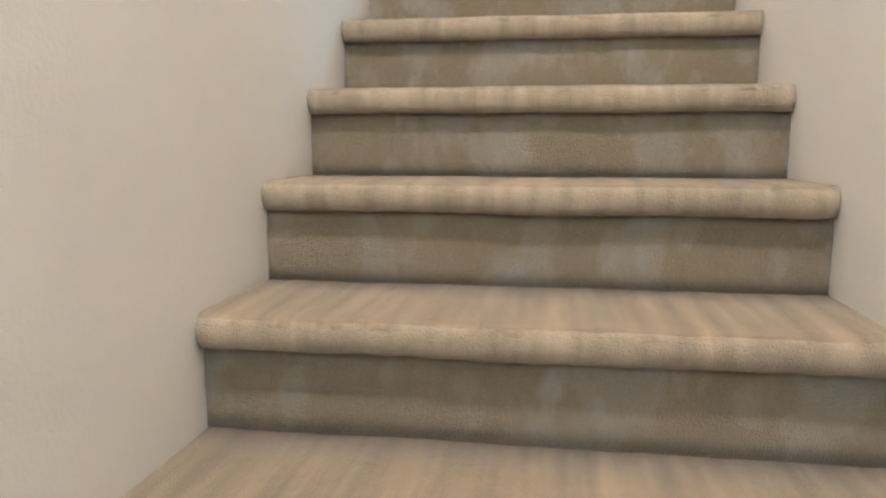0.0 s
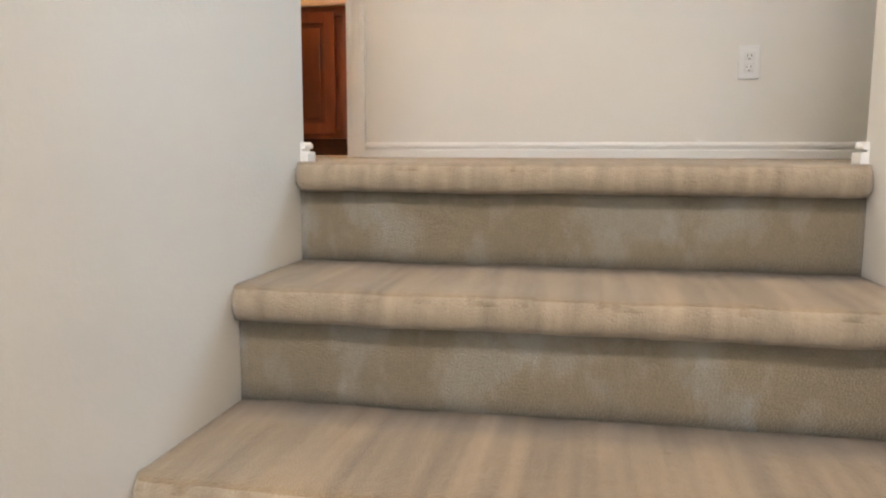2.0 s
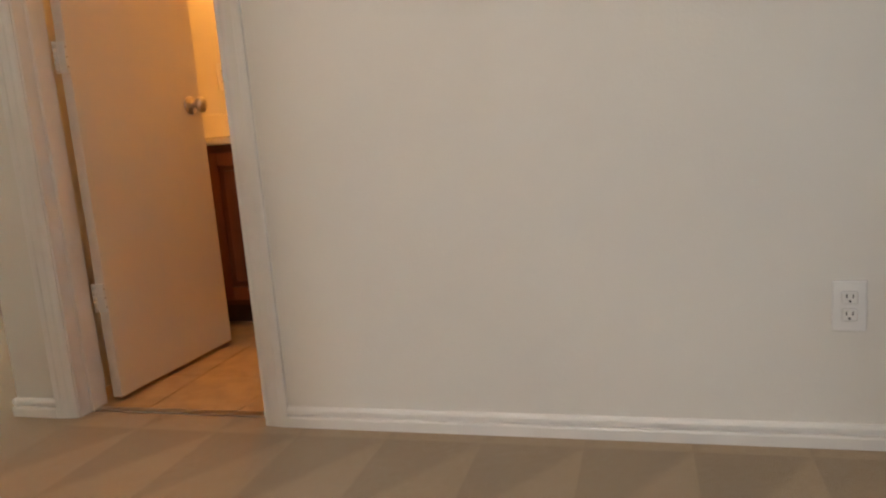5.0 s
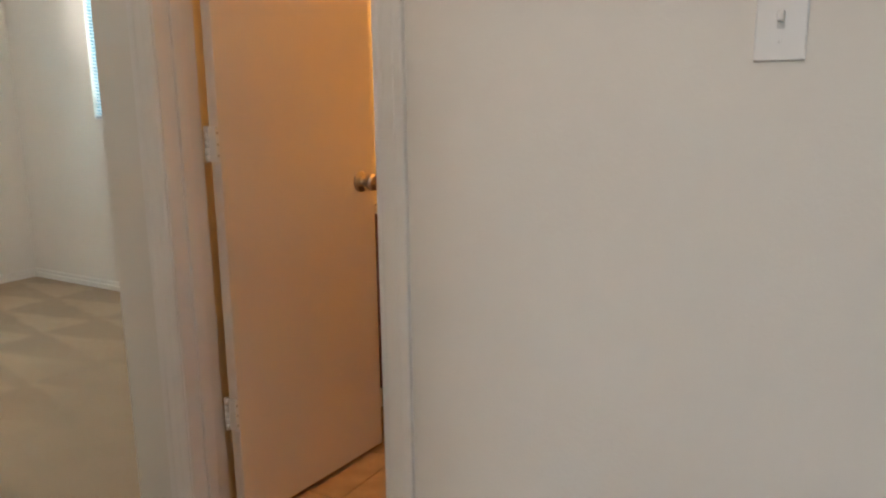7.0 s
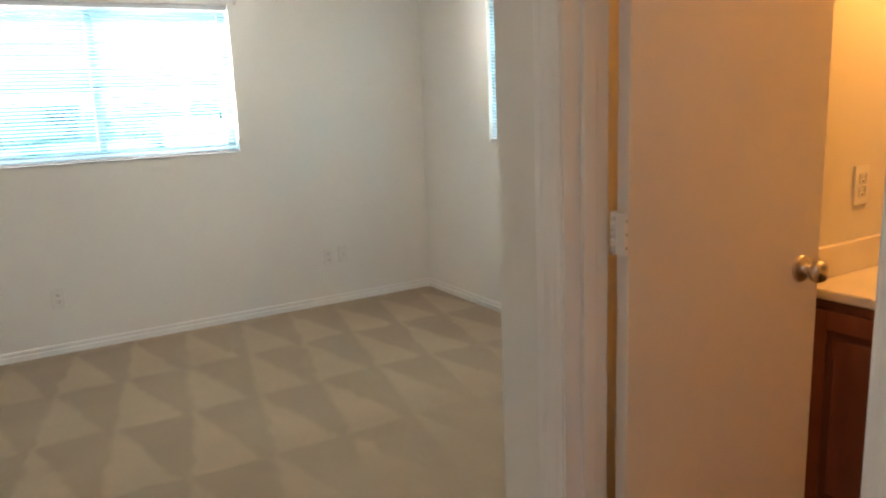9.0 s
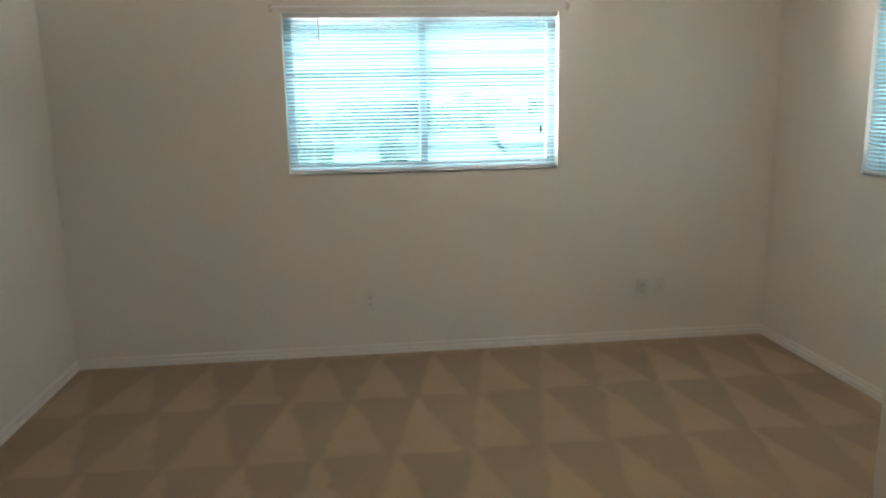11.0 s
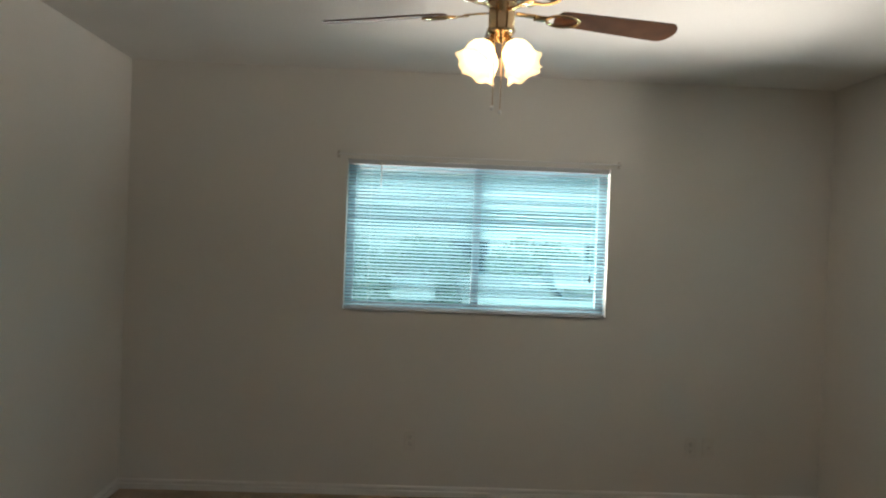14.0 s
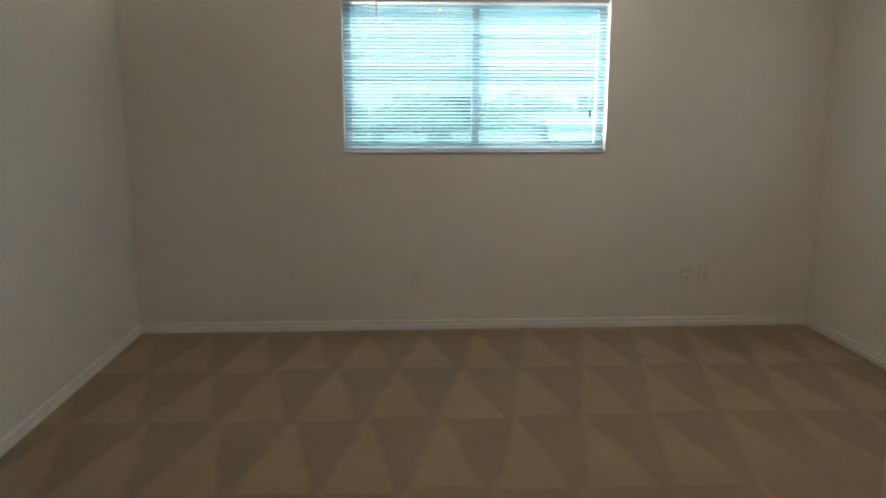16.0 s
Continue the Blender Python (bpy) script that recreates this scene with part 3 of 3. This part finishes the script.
# ---- windows and blinds ----
def window(name, blind_label, width, height, m, cords=True):
    """A sliding window with a mini blind in its recess. Built with the room towards -y, x across, origin at the opening's lower left on the wall face."""
    e = tagged(new(name), "sliding window whose frame is coloured grey for its backlit shade", kind="structure")
    fr = part("window_frame", boxes((0, .045, .085, .135, 0, height), (width - .045, width, .085, .135, 0, height), (.045, width - .045, .085, .135, 0, .045), (.045, width - .045, .085, .135, height - .045, height), bevel=.003), VINYL, e)
    part("sash_rail", box(width / 2 - .022, width / 2 + .022, .080, .128, .045, height - .045, .003), VINYL, fr)
    part("window_sill", box(-.0, width, 0, .085, -.010, .002, .001), TRIM, e)
    for x0, x1, y in ((.045, width / 2 - .022, .118), (width / 2 + .022, width - .045, .100)):
        p = part("pane", box(x0, x1, y, y + .004, .045, height - .045), GLASS, e)
        p.visible_shadow = False
    sc = part("insect_screen", box(.04, width / 2, .138, .1385, .04, height - .04), SCREEN, e)
    e.matrix_world = m
    b = thing("mini_blind", blind_label, "blind")
    part("headrail", boxes((.006, width - .006, .003, .031, height - .030, height - .003), bevel=.002), SLATRAIL, b, "white steel headrail")
    part("bottom_rail", box(.006, width - .006, .005, .028, .004, .018, .003), SLATRAIL, b)
    n = 42
    w, tilt = .025, radians(-22)
    prof = []
    for j in range(5):
        q = (j / 4 - .5) * w
        prof.append((q, .0018 * (1 - (2 * j / 4 - 1) ** 2)))
    me = None
    for i in range(n):
        z = .022 + (height - .022 - .030) * (i + .5) / n
        if me is None:
            bm = bmesh.new()
            ra, rb = [], []
            for q, hgt in prof:
                y2, z2 = q * math.cos(tilt) - hgt * math.sin(tilt), q * math.sin(tilt) + hgt * math.cos(tilt)
                ra.append(bm.verts.new((.007, y2, z2)))
                rb.append(bm.verts.new((width - .007, y2, z2)))
            for j in range(4):
                bm.faces.new((ra[j], ra[j + 1], rb[j + 1], rb[j]))
            bmesh.ops.solidify(bm, geom=bm.faces[:], thickness=.0004)
            s_ = part("slat", bm, SLAT, b)
            me = s_.data
        else:
            s_ = new("slat", me)
            s_.parent = b
        s_.location = (0, .0165, z)
        s_.rotation_euler = (random.uniform(-.0006, .0006), random.uniform(-.0002, .0002), 0)
    for x in (.14, width - .14):
        for y in (.0035, .0295):
            part("ladder_cord", box(x - .0004, x + .0004, y - .0004, y + .0004, .03, height - .02), CORD, b)
    if cords:
        part("tilt_wand", lathe([(.0035, height - .16), (.0042, height - .155), (.0038, height - .02)], 8), WAND, b, "clear plastic tilt wand").location = (.195, -.002, 0)
        c = part("lift_cord", lathe([(.0012, .24), (.0012, height - .02)], 6), CORD, b)
        c.location = (width - .10, -.002, 0)
        part("tassel", lathe([(.002, .245), (.006, .235), (.0065, .205), (.003, .200)], 10), DARK, b, "dark cord tassel").location = (width - .10, -.002, 0)
    b.matrix_world = m
    return b


window("window_1", "white aluminium mini blind lowered with its slats half open", wy1 - wy0, wz1 - wz0, pose(LX, wy0, wz0, 0, 0, 90))
window("window_2", "white aluminium mini blind on the side window, lowered", W2[1] - W2[0], wz1 - wz0, pose(W2[0], Y1, wz0), False)

rod = thing("curtain_rod", "thin white curtain rod mounted above the window", "curtain rod", at=(LX, 0, wz1 + .022))
r_ = part("rod", lathe([(.004, wy0 - .05), (.0045, wy0 - .045), (.0045, wy1 + .04), (.004, wy1 + .045)], 10, "y"), WHITE, rod, smooth=True)
r_.location = (.035, 0, 0)
for y in (wy0 - .052, wy1 + .045):
    part("bracket", boxes((0, .004, y - .008, y + .008, -.02, .02), (.004, .042, y - .003, y + .003, -.006, .006), bevel=.001), NICKEL, rod, "small metal bracket")

# ---- ceiling fan ----
FX, FY = -2.71, 1.012
fan = thing("ceiling_fan", "five-bladed brown ceiling fan with brass fittings and four lit glass shades", "ceiling fan", at=(FX, FY, 0))
part("canopy", lathe([(.065, H), (.066, H - .012), (.055, H - .03), (.03, H - .042), (.014, H - .046)], 32), BRASS, fan, smooth=True)
part("downrod", lathe([(.011, H - .03), (.011, H - .10)], 16), BRASS, fan, smooth=True)
zm = 2.287
part("motor_housing", lathe([(.03, zm + .125), (.075, zm + .118), (.115, zm + .098), (.128, zm + .07), (.128, zm + .045), (.112, zm + .02), (.08, zm + .004), (.05, zm)], 40), BROWNMETAL, fan, "dark bronze motor housing", True)
part("trim_ring", lathe([(.129, zm + .05), (.131, zm + .054), (.131, zm + .062), (.129, zm + .066)], 40), BRASS, fan, smooth=True)
part("switch_housing", lathe([(.05, zm), (.052, zm - .01), (.045, zm - .02), (.045, zm - .088), (.05, zm - .096), (.038, zm - .112), (.02, zm - .122), (.008, zm - .137)], 32), BRASS, fan, smooth=True)


def blade_mesh():
    bm = bmesh.new()
    out = []
    r0, r1 = .20, .67
    for j in range(9):
        a = math.pi / 2 + math.pi * j / 8
        out.append((r0 + .02 + .02 * math.cos(a), .045 * math.sin(a)))
    for j in range(13):
        a = -math.pi / 2 + math.pi * j / 12
        out.append((r1 - .045 + .045 * math.cos(a), .062 * math.sin(a)))
    lo = [bm.verts.new((x, y, -.003)) for x, y in out]
    hi = [bm.verts.new((x, y, .003)) for x, y in out]
    bm.faces.new(lo)
    bm.faces.new(hi)
    for i in range(len(out)):
        bm.faces.new((lo[i], lo[(i + 1) % len(out)], hi[(i + 1) % len(out)], hi[i]))
    return bm


def iron_mesh():
    """The scrolled bracket of a blade: an arm and an oval ring below the blade's root."""
    bm = bmesh.new()
    add_box(bm, .05, .135, -.011, .011, -.008, -.002, .002)
    add_box(bm, .12, .17, -.018, .018, -.013, -.007, .003)
    n, m = 28, 8
    rings = []
    for i in range(n):
        a = 2 * math.pi * i / n
        cx, cy = .225 + .06 * math.cos(a), .036 * math.sin(a)
        ring = []
        for j in range(m):
            c = 2 * math.pi * j / m
            rr = .0065 * math.cos(c)
            ring.append(bm.verts.new((cx + rr * math.cos(a), cy + rr * math.sin(a), -.010 + .005 * math.sin(c))))
        rings.append(ring)
    for i in range(n):
        for j in range(m):
            bm.faces.new((rings[i][j], rings[(i + 1) % n][j], rings[(i + 1) % n][(j + 1) % m], rings[i][(j + 1) % m]))
    return bm


b_me = i_me = None
for k in range(5):
    if b_me is None:
        bl = part("blade", blade_mesh(), BLADE, fan, "walnut-coloured fan blade")
        ir = part("blade_bracket", iron_mesh(), BRASS, bl, "polished brass blade bracket", True)
        b_me, i_me = bl.data, ir.data
    else:
        bl, ir = new("blade", b_me), new("blade_bracket", i_me)
        bl.parent, ir.parent = fan, bl
        tagged(bl, "walnut-coloured fan blade")
        tagged(ir, "polished brass blade bracket")
    bl.matrix_basis = Matrix.Translation((0, 0, 2.258)) @ pose(0, 0, 0, 0, 0, 105 + 72 * k) @ pose(0, 0, 0, -13, 0, 0)

for k in range(4):
    a = radians(35 + 90 * k)
    m4 = Matrix.Translation((0, 0, zm - .10)) @ Matrix.Rotation(a, 4, "Z")
    arm = part("lamp_arm", lathe([(.009, 0), (.011, .004), (.010, .045), (.017, .05), (.021, .07), (.021, .078)], 16, "x"), BRASS, fan, smooth=True)
    arm.matrix_basis = m4 @ Matrix.Translation((.018, 0, 0)) @ Matrix.Rotation(radians(53), 4, "Y")
    bm = bmesh.new()
    n, rings = 32, []
    prof = [(.021, .0), (.030, .008), (.044, .028), (.050, .05), (.049, .07), (.052, .088), (.062, .104)]
    for r, hgt in prof:
        flare = max(0, (hgt - .05) / .054)
        rings.append([bm.verts.new((hgt + .004 * flare * math.cos(6 * 2 * math.pi * i / n), (r + .006 * flare * math.cos(6 * 2 * math.pi * i / n)) * math.cos(2 * math.pi * i / n), (r + .006 * flare * math.cos(6 * 2 * math.pi * i / n)) * math.sin(2 * math.pi * i / n))) for i in range(n)])
    for ra, rb in zip(rings, rings[1:]):
        for i in range(n):
            bm.faces.new((ra[i], ra[(i + 1) % n], rb[(i + 1) % n], rb[i]))
    bmesh.ops.solidify(bm, geom=bm.faces[:], thickness=.0025)
    sh = part("shade", bm, SHADE, fan, "lit frosted glass tulip shade", True)
    sh.matrix_basis = arm.matrix_basis @ Matrix.Translation((.066, 0, 0)) @ Matrix.Diagonal((.92, 1.04, 1.04, 1))
    bu = part("bulb", lathe([(.012, 0), (.014, .02), (.024, .045), (.027, .06), (.020, .078), (.0001, .085)], 16, "x"), BULB, sh, smooth=True)

for dx, dy, zb in ((.055, -.026, 1.922), (.055, .0, 1.910)):
    c = part("pull_chain", lathe([(.0017, zb), (.0017, zm - .1)], 6), BRASS, fan)
    c.location = (dx, dy, 0)
    bead = part("chain_ball", lathe([(.0001, zb - .012), (.005, zb - .009), (.0065, zb - .003), (.005, zb + .003), (.0001, zb + .006)], 12), WHITE, c, "white pull ball", True)

# ---- outside ----
structure("ground", box(-400, 400, -400, 400, -3.3, -3.0), GROUND, "dry grass and bare ground")
structure("road", box(-17, -9.5, -300, 300, -3.0, -2.96), ROAD, "sunlit concrete street")
structure("pavement", box(-19, -17, -300, 300, -3.0, -2.86), PAVE, "pale concrete pavement")


def house(label, x, y0, y1, eave, ridge, depth, openings):
    e = thing("house", label, "house", at=(x, (y0 + y1) / 2, -3.0))
    w = (y1 - y0) / 2
    part("wall", box(-depth, 0, -w, w, 0, eave + 3), STUCCO, e)
    bm = bmesh.new()
    o = min(.6, w * .3)
    a = [bm.verts.new((o, s * (w + o), eave + 3 - .1)) for s in (-1, 1)]
    b = [bm.verts.new((-depth / 2, s * (w + o), ridge + 3)) for s in (-1, 1)]
    c = [bm.verts.new((-depth - o, s * (w + o), eave + 3 - .1)) for s in (-1, 1)]
    for q in ((a[0], a[1], b[1], b[0]), (b[0], b[1], c[1], c[0]), (a[0], b[0], c[0]), (a[1], b[1], c[1]), (a[0], a[1], c[1], c[0])):
        bm.faces.new(q)
    rf = part("roof", bm, ROOF, e)
    part("fascia", box(o - .02, o + .03, -w - o, w + o, eave + 2.75, eave + 2.95), TRIM, rf)
    for yy, z, ww, hh in openings:
        f = part("window", box(0, .05, yy - ww / 2, yy + ww / 2, z, z + hh, .01), VINYL, e)
        part("pane", box(.04, .06, yy - ww / 2 + .08, yy + ww / 2 - .08, z + .08, z + hh - .08), DARKGLASS, f)
    return e


house("two-storey pale stucco house with a shingle roof across the street", -27, -16, 18, 2.9, 4.8, 9, [(-9, 3.4, 1.6, 1.2), (-4.5, 3.4, 1.6, 1.2), (1.5, 3.4, 1.6, 1.2), (6.5, 3.4, 1.6, 1.2), (10.5, 3.4, 1.2, 1.2)])
house("low stucco garage wing with a pale shingle roof", -19.4, 2.5, 9.5, .15, .55, 4.0, [])
house("small pale stucco house with a gabled roof", -19.2, 4.5, 6.3, .65, 1.1, 1.8, [])
house("small pale shed beyond the street", -20.0, .2, 1.1, .2, .5, 1.6, [])


def tree(label, x, y, h, r, seed):
    rnd = random.Random(seed)
    e = thing("tree", label, "tree", at=(x, y, -3.0))
    bm = lathe([(.17, 0), (.13, h * .2), (.10, h * .5), (.05, h * .75)], 10)
    for k in range(7):
        a, z = rnd.uniform(0, 6.28), h * rnd.uniform(.35, .65)
        l_ = lathe([(.05, 0), (.015, r * .8)], 6)
        l_.transform(Matrix.Translation((0, 0, z)) @ Matrix.Rotation(a, 4, "Z") @ Matrix.Rotation(radians(rnd.uniform(35, 65)), 4, "Y"))
        me = bpy.data.meshes.new("limb")
        l_.to_mesh(me)
        l_.free()
        bm.from_mesh(me)
        bpy.data.meshes.remove(me)
    part("trunk", bm, BARK, e)
    verts, faces = [], []
    for k in range(6000):
        while True:
            p = Vector((rnd.uniform(-1, 1), rnd.uniform(-1, 1), rnd.uniform(-1, 1)))
            if p.length < 1 and noise.noise(p * 2.2 + Vector((seed, 0, 0))) > -.12:
                break
        c = Vector((p.x * r, p.y * r, h * .68 + p.z * h * .32))
        q = Euler((rnd.uniform(0, 6.3), rnd.uniform(0, 6.3), rnd.uniform(0, 6.3))).to_matrix()
        s_ = rnd.uniform(.05, .10)
        i0 = len(verts)
        for u, v in ((-1, 0), (0, -.5), (1, 0), (0, .5)):
            verts.append(c + q @ Vector((u * s_, v * s_, 0)))
        faces.append((i0, i0 + 1, i0 + 2, i0 + 3))
    me = bpy.data.meshes.new("crown")
    me.from_pydata(verts, [], faces)
    me.materials.append(LEAF)
    o = new("crown", me)
    o.parent = e
    return e


for k, (ty, th, tr) in enumerate(((-8.5, 4.9, 1.8), (-5.2, 4.7, 1.7), (-2.2, 5.1, 1.9), (1.0, 4.8, 1.7), (4.4, 4.9, 1.8), (7.6, 5.0, 1.9), (11, 5.0, 1.9))):
    tree("leafy green street tree with a rounded crown", -23.8, ty, th - .15, tr, 3 + k)
tree("green tree behind the side fence", -3.6, 11, 5.5, 2.2, 12)

# ---- bathroom floor tiles ----
side = .305
t_me = None
for i in range(7):
    for j in range(5):
        x0, y0_ = WX + T - .02 + i * side, D + .065 + j * side
        if t_me is None:
            tile = part("tile", box(.0015, side - .0015, .0015, side - .0015, -.003, .001, .001), TILE, bath_floor)
            t_me = tile.data
        else:
            tile = new("tile", t_me)
            tile.parent = bath_floor
        tile.location = (x0, y0_, 0)
structure("threshold", box(XH, XJ, D + .045, D + .075, 0, .006, .002), NICKEL, "thin metal carpet edge strip")
